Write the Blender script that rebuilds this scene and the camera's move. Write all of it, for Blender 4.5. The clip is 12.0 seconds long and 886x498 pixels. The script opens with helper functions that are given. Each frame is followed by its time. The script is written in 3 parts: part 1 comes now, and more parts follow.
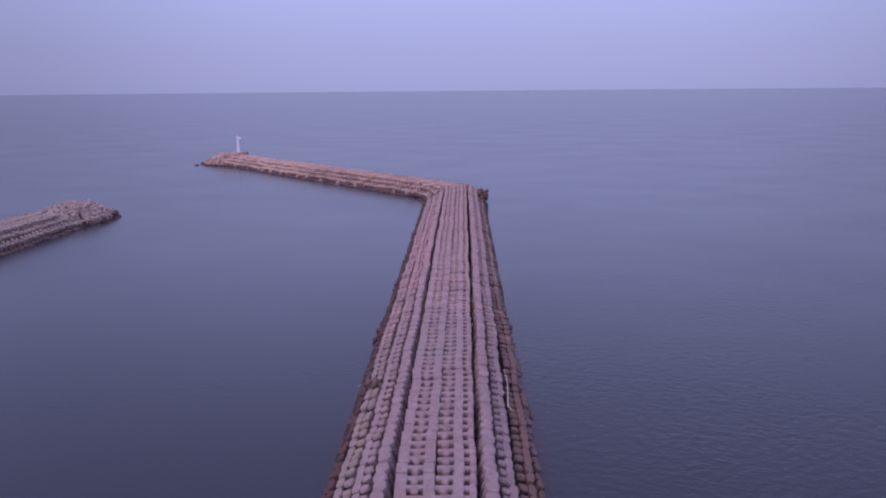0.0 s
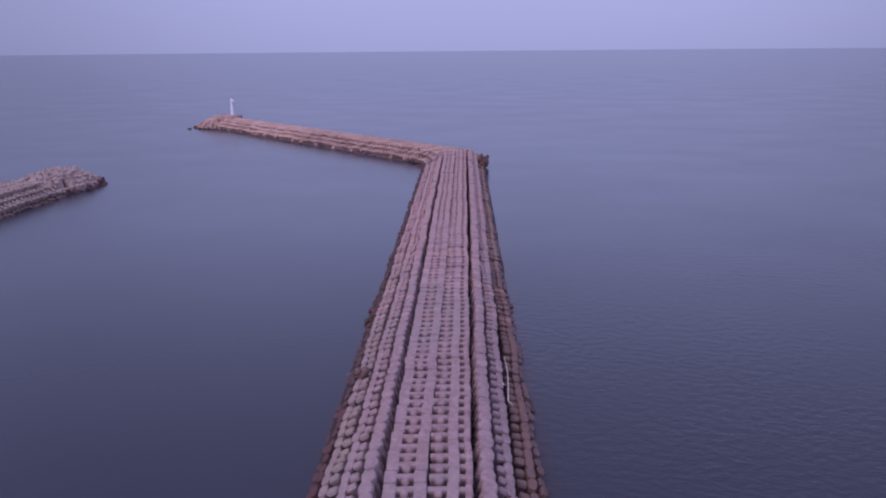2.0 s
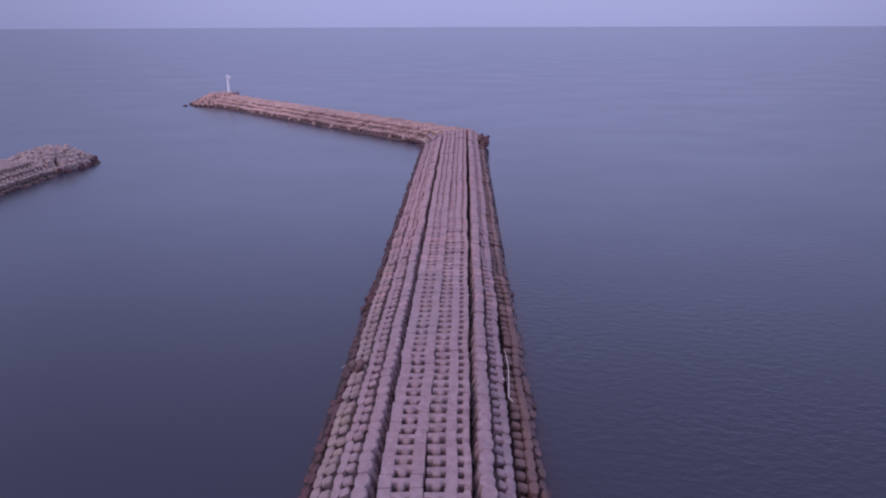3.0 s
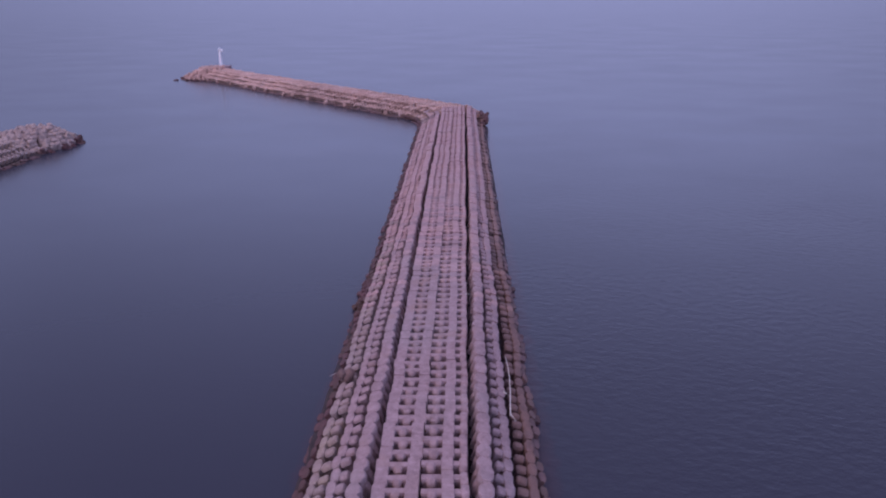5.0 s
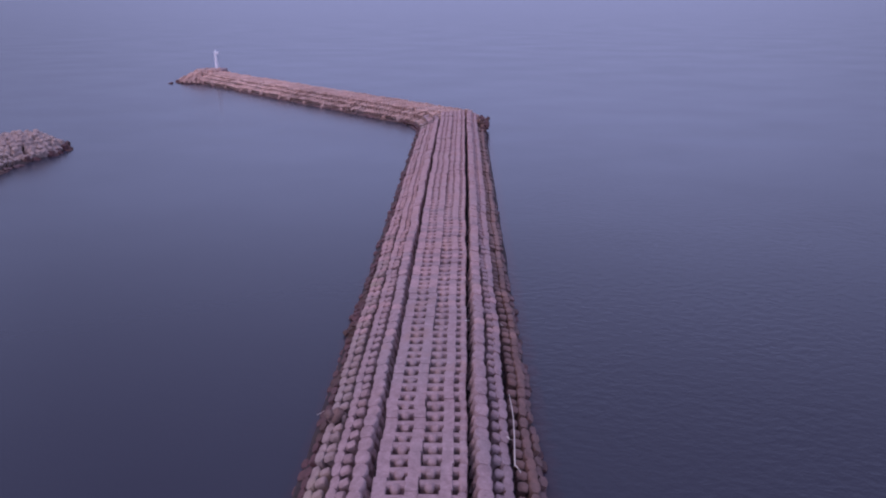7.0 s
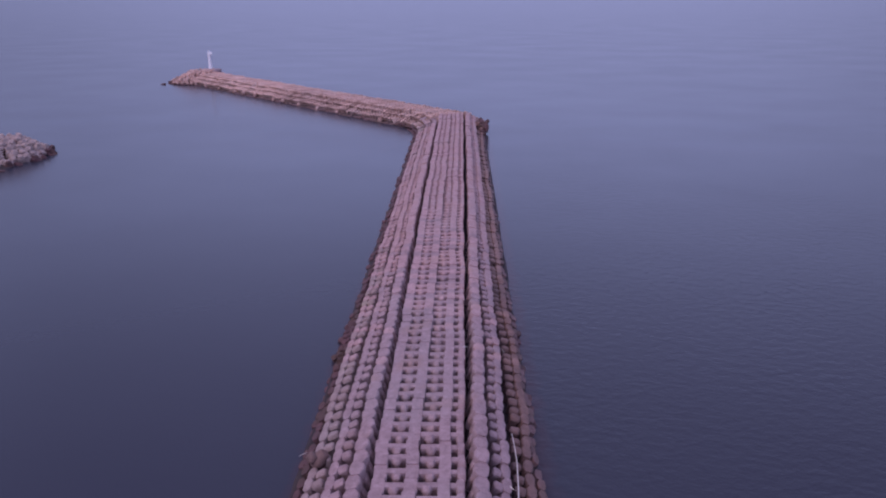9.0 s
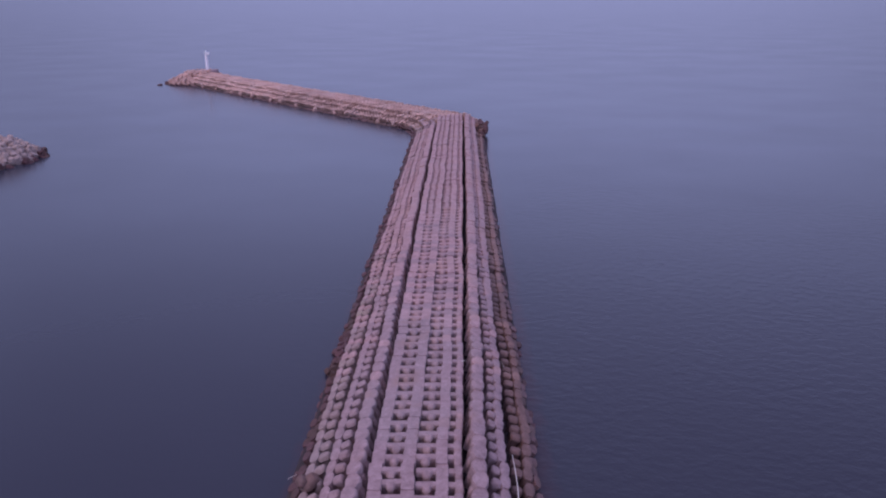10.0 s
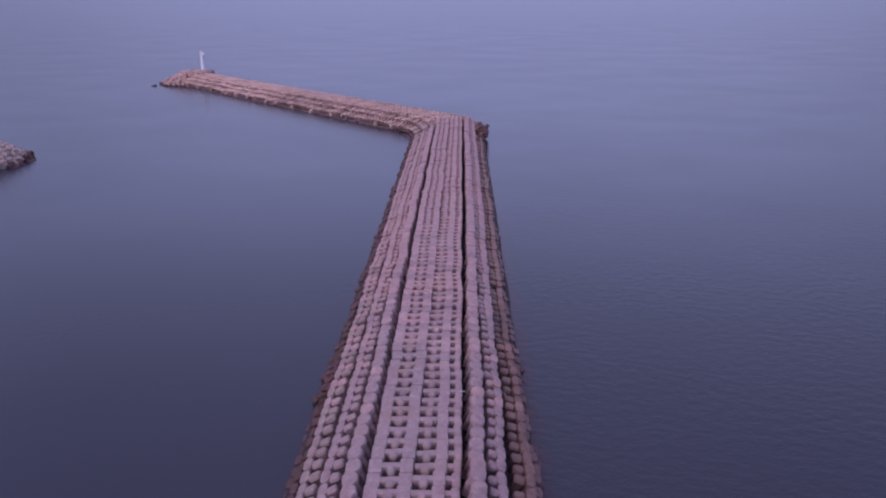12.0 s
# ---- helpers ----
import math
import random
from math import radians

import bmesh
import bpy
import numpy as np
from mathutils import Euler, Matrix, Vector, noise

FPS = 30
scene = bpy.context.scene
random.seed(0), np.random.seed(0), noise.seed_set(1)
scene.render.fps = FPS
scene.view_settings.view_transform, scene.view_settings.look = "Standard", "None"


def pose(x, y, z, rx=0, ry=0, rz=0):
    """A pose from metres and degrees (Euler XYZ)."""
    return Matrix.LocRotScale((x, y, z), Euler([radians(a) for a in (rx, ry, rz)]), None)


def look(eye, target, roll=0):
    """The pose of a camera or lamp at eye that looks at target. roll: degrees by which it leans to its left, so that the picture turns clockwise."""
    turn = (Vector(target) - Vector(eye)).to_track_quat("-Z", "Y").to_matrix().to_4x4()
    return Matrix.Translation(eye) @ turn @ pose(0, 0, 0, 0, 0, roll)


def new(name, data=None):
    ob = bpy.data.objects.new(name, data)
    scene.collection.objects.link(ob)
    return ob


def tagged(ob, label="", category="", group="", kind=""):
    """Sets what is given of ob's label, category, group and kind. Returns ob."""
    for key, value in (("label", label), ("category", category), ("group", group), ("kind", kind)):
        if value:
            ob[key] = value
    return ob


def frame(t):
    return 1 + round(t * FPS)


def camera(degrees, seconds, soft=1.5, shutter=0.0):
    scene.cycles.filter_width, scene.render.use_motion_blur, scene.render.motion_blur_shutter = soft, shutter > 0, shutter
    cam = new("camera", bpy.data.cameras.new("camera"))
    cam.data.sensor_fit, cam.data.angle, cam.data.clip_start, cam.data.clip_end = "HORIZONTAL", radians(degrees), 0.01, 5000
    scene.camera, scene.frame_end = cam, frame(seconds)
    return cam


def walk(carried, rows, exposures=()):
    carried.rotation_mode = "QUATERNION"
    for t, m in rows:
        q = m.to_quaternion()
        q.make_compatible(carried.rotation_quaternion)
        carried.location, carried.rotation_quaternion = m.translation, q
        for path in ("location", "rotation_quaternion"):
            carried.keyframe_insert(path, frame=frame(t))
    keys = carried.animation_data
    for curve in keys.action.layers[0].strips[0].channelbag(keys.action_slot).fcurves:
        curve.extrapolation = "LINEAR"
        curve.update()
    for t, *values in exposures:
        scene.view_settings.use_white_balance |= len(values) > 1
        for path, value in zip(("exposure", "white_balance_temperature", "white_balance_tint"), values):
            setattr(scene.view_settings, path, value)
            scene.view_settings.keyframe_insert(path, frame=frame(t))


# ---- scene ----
# camera and its flight
cam = camera(63.9, 12.0, soft=2.1)
PATH = [
    (0, (2.144, -0.443, 32.87), (2.087, 1.507, 32.428), -0.5),
    (0.5, (2.271, 1.186, 32.846), (2.214, 3.13, 32.381), -0.5),
    (1, (2.342, 2.831, 32.862), (2.285, 4.769, 32.372), -0.4),
    (1.5, (2.438, 4.499, 32.925), (2.38, 6.431, 32.408), -0.4),
    (2, (2.508, 6.143, 32.986), (2.449, 8.066, 32.442), -0.5),
    (2.5, (2.492, 7.725, 33.06), (2.434, 9.64, 32.486), -0.4),
    (3, (2.478, 9.24, 33.176), (2.421, 11.146, 32.572), -0.2),
    (5, (2.596, 15.187, 33.948), (2.542, 17.067, 33.269), -0.3),
    (5.5, (2.642, 16.736, 34.041), (2.589, 18.616, 33.362), -0.3),
    (6, (2.645, 18.271, 34.105), (2.592, 20.152, 33.426), -0.3),
    (6.5, (2.694, 19.74, 34.133), (2.638, 21.62, 33.454), -0.3),
    (7, (2.724, 21.178, 34.127), (2.668, 23.059, 33.449), -0.4),
    (9, (2.808, 27.229, 33.828), (2.755, 29.11, 33.15), -0.4),
    (9.5, (2.857, 28.636, 33.764), (2.806, 30.517, 33.086), -0.4),
    (10, (2.938, 29.995, 33.729), (2.886, 31.876, 33.051), -0.4),
    (10.5, (2.965, 31.31, 33.697), (2.914, 33.191, 33.019), -0.3),
    (11, (2.977, 32.528, 33.639), (2.927, 34.408, 32.961), -0.3),
    (11.5, (2.998, 33.836, 33.622), (2.948, 35.717, 32.943), -0.3),
    (12, (2.994, 35.178, 33.596), (2.943, 37.059, 32.918), -0.3),
]
walk(cam, [(t, look(eye, target, roll)) for t, eye, target, roll in PATH])

# ---- world and light: overcast dusk ----
SUN_ELEVATION, SUN_AZIMUTH = radians(47), radians(232)
FALLOFF_AZIMUTH = radians(2)
world = bpy.data.worlds.new("dusk_sky")
scene.world = world
world.use_nodes = True
wt = world.node_tree
for n in list(wt.nodes):
    wt.nodes.remove(n)
w_out = wt.nodes.new("ShaderNodeOutputWorld")
w_coord = wt.nodes.new("ShaderNodeTexCoord")
w_sep = wt.nodes.new("ShaderNodeSeparateXYZ")
w_ramp = wt.nodes.new("ShaderNodeValToRGB")
w_cloud = wt.nodes.new("ShaderNodeBackground")
w_sky = wt.nodes.new("ShaderNodeTexSky")
w_clear = wt.nodes.new("ShaderNodeBackground")
w_mix = wt.nodes.new("ShaderNodeMixShader")
w_sky.sky_type = "NISHITA"
w_sky.sun_disc = False
w_sky.sun_elevation = SUN_ELEVATION
w_sky.sun_rotation = SUN_AZIMUTH
w_clear.inputs[1].default_value = 0.05
w_mix.inputs[0].default_value = 0.9  # share of the sky that cloud covers
w_cloud.inputs[1].default_value = 1.0
ramp = w_ramp.color_ramp
ramp.elements[0].position, ramp.elements[0].color = 0.0, (0.36, 0.38, 0.705, 1)
ramp.elements[1].position, ramp.elements[1].color = 1.0, (0.54, 0.53, 0.99, 1)
for p, c in ((0.05, (0.389, 0.405, 0.755, 1)), (0.11, (0.442, 0.467, 0.87, 1)), (0.17, (0.575, 0.62, 1.145, 1)), (0.25, (0.72, 0.79, 1.45, 1)), (0.36, (0.66, 0.71, 1.30, 1)), (0.55, (0.56, 0.565, 1.03, 1))):
    ramp.elements.new(p).color = c
wt.links.new(w_coord.outputs["Generated"], w_sep.inputs[0])
wt.links.new(w_sep.outputs[2], w_ramp.inputs[0])
# cloud lighter ahead and behind, towards the set sun; darker sides imitate lens falloff
w_flat = wt.nodes.new("ShaderNodeVectorMath")
w_flat.operation = "MULTIPLY"
w_flat.inputs[1].default_value = (1, 1, 0)
w_unit = wt.nodes.new("ShaderNodeVectorMath")
w_unit.operation = "NORMALIZE"
w_ahead = wt.nodes.new("ShaderNodeVectorMath")
w_ahead.operation = "DOT_PRODUCT"
w_ahead.inputs[1].default_value = (math.sin(FALLOFF_AZIMUTH), math.cos(FALLOFF_AZIMUTH), 0)
w_glow = wt.nodes.new("ShaderNodeValToRGB")
w_glow.color_ramp.interpolation = "EASE"
glow = w_glow.color_ramp.elements
glow[0].position, glow[0].color = 0.0, (1.25, 1.25, 1.25, 1)
glow[1].position, glow[1].color = 1.0, (1.04, 1.04, 1.04, 1)
for p, v in ((0.45, 0.85), (0.9, 0.76)):
    glow.new(p).color = (v, v, v, 1)
w_half = wt.nodes.new("ShaderNodeMath")
w_half.operation = "MULTIPLY_ADD"
w_half.inputs[1].default_value = w_half.inputs[2].default_value = 0.5
w_tint = wt.nodes.new("ShaderNodeMix")
w_tint.data_type, w_tint.blend_type = "RGBA", "MULTIPLY"
w_tint.inputs[0].default_value = 1.0
wt.links.new(w_coord.outputs["Generated"], w_flat.inputs[0])
wt.links.new(w_flat.outputs[0], w_unit.inputs[0])
wt.links.new(w_unit.outputs[0], w_ahead.inputs[0])
wt.links.new(w_ahead.outputs["Value"], w_half.inputs[0])
wt.links.new(w_half.outputs[0], w_glow.inputs[0])
wt.links.new(w_ramp.outputs[0], w_tint.inputs[6])
wt.links.new(w_glow.outputs[0], w_tint.inputs[7])
wt.links.new(w_tint.outputs[2], w_cloud.inputs[0])
wt.links.new(w_sky.outputs[0], w_clear.inputs[0])
wt.links.new(w_clear.outputs[0], w_mix.inputs[1])
wt.links.new(w_cloud.outputs[0], w_mix.inputs[2])
wt.links.new(w_mix.outputs[0], w_out.inputs[0])

sun = new("sun", bpy.data.lights.new("sun", "SUN"))
sun.data.energy, sun.data.angle, sun.data.color = 1.06, radians(40), (1.02, 0.71, 0.70)
sun_from = Vector((math.sin(SUN_AZIMUTH) * math.cos(SUN_ELEVATION), math.cos(SUN_AZIMUTH) * math.cos(SUN_ELEVATION), math.sin(SUN_ELEVATION)))
sun.matrix_world = look(sun_from * 100, (0, 0, 0))


# ---- materials ----
def material(name):
    m = bpy.data.materials.new(name)
    m.use_nodes = True
    return m, m.node_tree, m.node_tree.nodes["Principled BSDF"]


def noise_tex(nt, coords, scale, detail=4.0, rough=0.6):
    n = nt.nodes.new("ShaderNodeTexNoise")
    n.inputs["Scale"].default_value = scale
    n.inputs["Detail"].default_value = detail
    n.inputs["Roughness"].default_value = rough
    nt.links.new(coords, n.inputs["Vector"])
    return n.outputs["Fac"]


def ramp_of(nt, fac, stops):
    r = nt.nodes.new("ShaderNodeValToRGB")
    e = r.color_ramp.elements
    e[0].position, e[0].color = stops[0][0], (*stops[0][1], 1)
    e[1].position, e[1].color = stops[-1][0], (*stops[-1][1], 1)
    for p, c in stops[1:-1]:
        e.new(p).color = (*c, 1)
    nt.links.new(fac, r.inputs[0])
    return r.outputs[0]


def mix(nt, a, b, fac, mode="MIX"):
    n = nt.nodes.new("ShaderNodeMix")
    n.data_type, n.blend_type = "RGBA", mode
    for socket, v in ((n.inputs[0], fac), (n.inputs[6], a), (n.inputs[7], b)):
        if isinstance(v, (int, float)):
            socket.default_value = v
        elif isinstance(v, tuple):
            socket.default_value = (*v, 1)
        else:
            nt.links.new(v, socket)
    return n.outputs[2]


def position(nt):
    return nt.nodes.new("ShaderNodeNewGeometry").outputs["Position"]


def bump(nt, bsdf, fac, strength, distance):
    b = nt.nodes.new("ShaderNodeBump")
    b.inputs["Strength"].default_value, b.inputs["Distance"].default_value = strength, distance
    nt.links.new(fac, b.inputs["Height"])
    nt.links.new(b.outputs[0], bsdf.inputs["Normal"])


def concrete(name, light, dark, stain, stain_from, stain_to, rough):
    """Weathered cast concrete: each block its own tone, grime, stains and pitted relief."""
    m, nt, bsdf = material(name)
    p = position(nt)
    geo = nt.nodes.new("ShaderNodeNewGeometry")
    info = nt.nodes.new("ShaderNodeObjectInfo")
    tone = nt.nodes.new("ShaderNodeMath")
    tone.operation = "MULTIPLY_ADD"
    nt.links.new(info.outputs["Random"], tone.inputs[0])
    tone.inputs[1].default_value = 0.5
    half = nt.nodes.new("ShaderNodeMath")
    half.operation = "MULTIPLY"
    nt.links.new(geo.outputs["Random Per Island"], half.inputs[0])
    half.inputs[1].default_value = 0.5
    nt.links.new(half.outputs[0], tone.inputs[2])
    mid = tuple(0.86 * a + 0.08 * b for a, b in zip(light, dark))
    base = ramp_of(nt, tone.outputs[0], ((0.1, mid), (0.5, light), (0.95, tuple(min(1, c * 1.08) for c in light))))
    grime = ramp_of(nt, noise_tex(nt, p, 1.3, 6, 0.7), ((0.38, dark), (0.62, (1, 1, 1))))
    col = mix(nt, base, grime, 0.35, "MULTIPLY")
    cool = ramp_of(nt, noise_tex(nt, p, 0.13, 2), ((0.45, (0, 0, 0)), (0.65, (0.35, 0.35, 0.35))))
    grey = tuple(0.93 * (0.45 * c + 0.55 * (0.3 * light[0] + 0.4 * light[1] + 0.3 * light[2])) for c in light)
    col = mix(nt, col, grey, cool)
    bloom = ramp_of(nt, noise_tex(nt, p, 1.9, 5, 0.65), ((0.52, (0, 0, 0)), (0.70, (0.55, 0.55, 0.55))))
    col = mix(nt, col, tuple(min(1, c * 1.3 + 0.015) for c in light), bloom)
    patch = noise_tex(nt, p, 0.22, 3)
    r = ramp_of(nt, patch, ((stain_from, (0, 0, 0)), (stain_to, (1, 1, 1))))
    col = mix(nt, col, stain, r)
    speck = ramp_of(nt, noise_tex(nt, p, 9.0, 3), ((0.3, (0.7, 0.7, 0.7)), (0.55, (1, 1, 1))))
    col = mix(nt, col, speck, 0.5, "MULTIPLY")
    nt.links.new(col, bsdf.inputs["Base Color"])
    bsdf.inputs["Roughness"].default_value = rough
    bump(nt, bsdf, noise_tex(nt, p, 6.0, 6, 0.7), 0.5, 0.05)
    return m


PALE = concrete("weathered_concrete", (0.380, 0.269, 0.272), (0.23, 0.155, 0.15), (0.34, 0.225, 0.195), 0.58, 0.80, 0.92)
GREY = concrete("greyish_concrete", (0.415, 0.315, 0.285), (0.22, 0.16, 0.145), (0.46, 0.35, 0.30), 0.5, 0.75, 0.92)
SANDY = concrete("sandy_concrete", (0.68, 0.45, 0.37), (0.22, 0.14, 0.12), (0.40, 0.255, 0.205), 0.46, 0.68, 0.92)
# lighter, redder copy of PALE: the outer stretch's extra brightness is painted in
OUTER_LIT = concrete("lit_rosy_concrete", (0.458, 0.304, 0.297), (0.29, 0.19, 0.18), (0.42, 0.27, 0.235), 0.52, 0.78, 0.92)
BROWN = concrete("stained_concrete", (0.205, 0.124, 0.109), (0.11, 0.07, 0.064), (0.22, 0.125, 0.10), 0.45, 0.65, 0.85)
# the stained brown again, lighter and warmer for the outer stretch
OUTER_BROWN = concrete("outer_brown_concrete", (0.31, 0.19, 0.16), (0.17, 0.10, 0.085), (0.25, 0.145, 0.115), 0.45, 0.65, 0.88)
EDGE = concrete("grimy_concrete", (0.355, 0.258, 0.240), (0.24, 0.17, 0.155), (0.35, 0.275, 0.20), 0.55, 0.78, 0.9)
DAMP = concrete("damp_concrete", (0.20, 0.112, 0.104), (0.105, 0.058, 0.055), (0.13, 0.08, 0.06), 0.45, 0.65, 0.7)
WET = concrete("wet_concrete", (0.130, 0.058, 0.060), (0.065, 0.028, 0.032), (0.085, 0.048, 0.038), 0.45, 0.65, 0.8)
# near-black, so that the gaps between blocks read as deep shade
RUBBLE = concrete("shade_dark_rubble", (0.045, 0.032, 0.034), (0.025, 0.018, 0.02), (0.05, 0.036, 0.034), 0.4, 0.6, 0.95)


def sea_water():
    m, nt, bsdf = material("sea_water")
    p = position(nt)
    stretch = nt.nodes.new("ShaderNodeMapping")
    stretch.inputs["Scale"].default_value = (0.85, 1.25, 1.0)
    stretch.inputs["Rotation"].default_value = (0, 0, radians(26))
    nt.links.new(p, stretch.inputs["Vector"])
    q = stretch.outputs[0]
    tone = noise_tex(nt, q, 0.012, 4)
    col = ramp_of(nt, tone, ((0.3, (0.028, 0.031, 0.046)), (0.7, (0.034, 0.038, 0.055))))
    # colour bleed painted as a reddish fringe into the water beside the long leg
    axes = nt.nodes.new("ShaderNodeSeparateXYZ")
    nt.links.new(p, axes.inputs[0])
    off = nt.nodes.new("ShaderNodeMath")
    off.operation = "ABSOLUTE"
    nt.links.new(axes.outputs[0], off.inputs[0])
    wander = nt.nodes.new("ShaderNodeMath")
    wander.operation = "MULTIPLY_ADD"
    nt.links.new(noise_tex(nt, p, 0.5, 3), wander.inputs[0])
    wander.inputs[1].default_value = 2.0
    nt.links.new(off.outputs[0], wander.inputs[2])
    fringe_across = nt.nodes.new("ShaderNodeMapRange")
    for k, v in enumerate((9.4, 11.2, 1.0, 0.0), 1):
        fringe_across.inputs[k].default_value = v
    nt.links.new(wander.outputs[0], fringe_across.inputs[0])
    fringe_along = nt.nodes.new("ShaderNodeMapRange")
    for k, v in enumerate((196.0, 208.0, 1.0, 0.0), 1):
        fringe_along.inputs[k].default_value = v
    nt.links.new(axes.outputs[1], fringe_along.inputs[0])
    fringe = nt.nodes.new("ShaderNodeMath")
    fringe.operation = "MULTIPLY"
    nt.links.new(fringe_across.outputs[0], fringe.inputs[0])
    nt.links.new(fringe_along.outputs[0], fringe.inputs[1])
    nt.links.new(mix(nt, col, (0.055, 0.029, 0.040), fringe.outputs[0]), bsdf.inputs["Base Color"])
    bsdf.inputs["IOR"].default_value = 1.33
    calm = noise_tex(nt, q, 0.03, 4)
    rough = ramp_of(nt, calm, ((0.35, (0.20, 0.20, 0.20)), (0.65, (0.235, 0.235, 0.235))))
    nt.links.new(rough, bsdf.inputs["Roughness"])
    waves = mix(nt, noise_tex(nt, q, 0.9, 3, 0.6), noise_tex(nt, q, 0.25, 2), 0.08)
    bump(nt, bsdf, waves, 0.3, 0.25)
    gusts = ramp_of(nt, noise_tex(nt, p, 0.018, 3, 0.6), ((0.38, (0.4, 0.4, 0.4)), (0.64, (1.4, 1.4, 1.4))))
    across = nt.nodes.new("ShaderNodeMapRange")
    across.interpolation_type = "SMOOTHSTEP"
    for k, v in enumerate((-20.0, 30.0, 0.07, 0.40), 1):  # sheltered basin, open sea
        across.inputs[k].default_value = v
    nt.links.new(axes.outputs[0], across.inputs[0])
    # further out the ripples are too fine to tell apart and only roughen the surface
    away = nt.nodes.new("ShaderNodeVectorMath")
    away.operation = "DISTANCE"
    away.inputs[1].default_value = (0.0, 40.0, 0.0)
    nt.links.new(p, away.inputs[0])
    fine = nt.nodes.new("ShaderNodeMapRange")
    fine.interpolation_type = "SMOOTHSTEP"
    for k, v in enumerate((60.0, 190.0, 1.0, 0.12), 1):
        fine.inputs[k].default_value = v
    nt.links.new(away.outputs["Value"], fine.inputs[0])
    ripple = mix(nt, across.outputs[0], gusts, 1.0, "MULTIPLY")
    nt.links.new(mix(nt, ripple, fine.outputs[0], 1.0, "MULTIPLY"), nt.nodes["Bump"].inputs["Strength"])
    return m


SEA = sea_water()


def plain(name, color, rough, metal=0.0):
    m, nt, bsdf = material(name)
    p = position(nt)
    grain = ramp_of(nt, noise_tex(nt, p, 7.0, 4), ((0.3, tuple(c * 0.82 for c in color)), (0.65, color)))
    nt.links.new(grain, bsdf.inputs["Base Color"])
    bsdf.inputs["Roughness"].default_value, bsdf.inputs["Metallic"].default_value = rough, metal
    return m


WHITE_PAINT = plain("white_paint", (0.93, 0.93, 0.94), 0.5)
LENS_GLASS = plain("lantern_glass", (0.75, 0.78, 0.80), 0.15)
DRIFTWOOD = plain("bleached_wood", (0.72, 0.66, 0.60), 0.8)


# ---- mesh helpers ----
def part(name, bm, mat, parent, label=""):
    me = bpy.data.meshes.new(name)
    bm.to_mesh(me)
    bm.free()
    me.materials.append(mat)
    ob = new(name, me)
    ob.parent = parent
    return tagged(ob, label)


def thing(name, at, label, category, group="", kind=""):
    ob = new(name)
    ob.matrix_basis = at
    return tagged(ob, label, category, group, kind)


def loft(bm, rings, rng, rough=0.02, bottom=False):
    """Closes rings of eight points, from the lowest up, into a solid with a flat head."""
    made = [[bm.verts.new((x + rng.uniform(-rough, rough), y + rng.uniform(-rough, rough), z + rng.uniform(-rough, rough))) for x, y in pts] for z, pts in rings]
    for a, b in zip(made, made[1:]):
        for i in range(8):
            f = bm.faces.new((a[i], a[(i + 1) % 8], b[(i + 1) % 8], b[i]))
            f.smooth = True
    bm.faces.new(made[-1])
    if bottom:
        bm.faces.new(made[0][::-1])


def eight(cx, cy, hx, hy, cut_x, cut_y):
    """An oblong with cut corners, counter-clockwise."""
    u, v = min(cut_x, hx * 0.95), min(cut_y, hy * 0.95)
    return [(cx + x, cy + y) for x, y in ((hx, -hy + v), (hx, hy - v), (hx - u, hy), (-hx + u, hy), (-hx, hy - v), (-hx, -hy + v), (-hx + u, -hy), (hx - u, -hy))]


def stump(bm, cx, cy, levels, rng, rough=0.02, bottom=False):
    """A block with cut corners; levels: (z, half width, half length, corner cut)."""
    loft(bm, [(z, eight(cx, cy, hx, hy, c, c)) for z, hx, hy, c in levels], rng, rough, bottom)


def nose(bm, x, y_back, reach, half, rng, top, drop=0.34):
    """The sloping end of a leg: broad where it joins the arm behind it, narrowing and falling away towards its tip."""
    tip = y_back - reach
    slant = rng.uniform(-0.06, 0.06)

    def ring(z, back, front, wide, narrow):
        c = 0.05
        return z, [(x + u, v) for u, v in ((narrow, front + c), (wide, back - c), (wide - c, back), (-wide + c, back), (-wide, back - c), (-narrow, front + c), (-narrow + 0.4 * narrow, front), (narrow - 0.4 * narrow, front))]

    loft(bm, [ring(top - 1.3, y_back + 0.2, tip + 0.34 * reach, half * 0.7, half * 0.35), ring(top - drop - 0.25, y_back + 0.2, tip + 0.10, half * 0.9, half * 0.45), ring(top - drop, y_back + 0.2, tip, half, half * 0.5),
              ring(top - 0.16, y_back + 0.2, tip + 0.14 * reach + slant, half * 1.02, half * 0.58), ring(top - 0.03, y_back + 0.18, tip + 0.40 * reach + slant, half * 0.9, half * 0.46), ring(top + 0.045, y_back + 0.14, tip + 0.72 * reach + slant, half * 0.62, half * 0.34)], rng, 0.03)


PITCH = 1.39  # length of one row of blocks along the crest


def rib(bm, x, hx, rng, hy=0.72, top=0.0):
    """A slab of a long rib: flat top, close joints, slightly scalloped flanks."""
    loft(bm, [(top - 1.9, eight(x, 0, hx * 0.85, hy * 0.85, 0.1, 0.1)), (top - 0.40, eight(x, 0, hx, hy, 0.07, 0.16)), (top - 0.045, eight(x, 0, hx, hy, 0.07, 0.16)), (top, eight(x, 0, hx * 0.94, hy, 0.06, 0.13))], rng, 0.014)


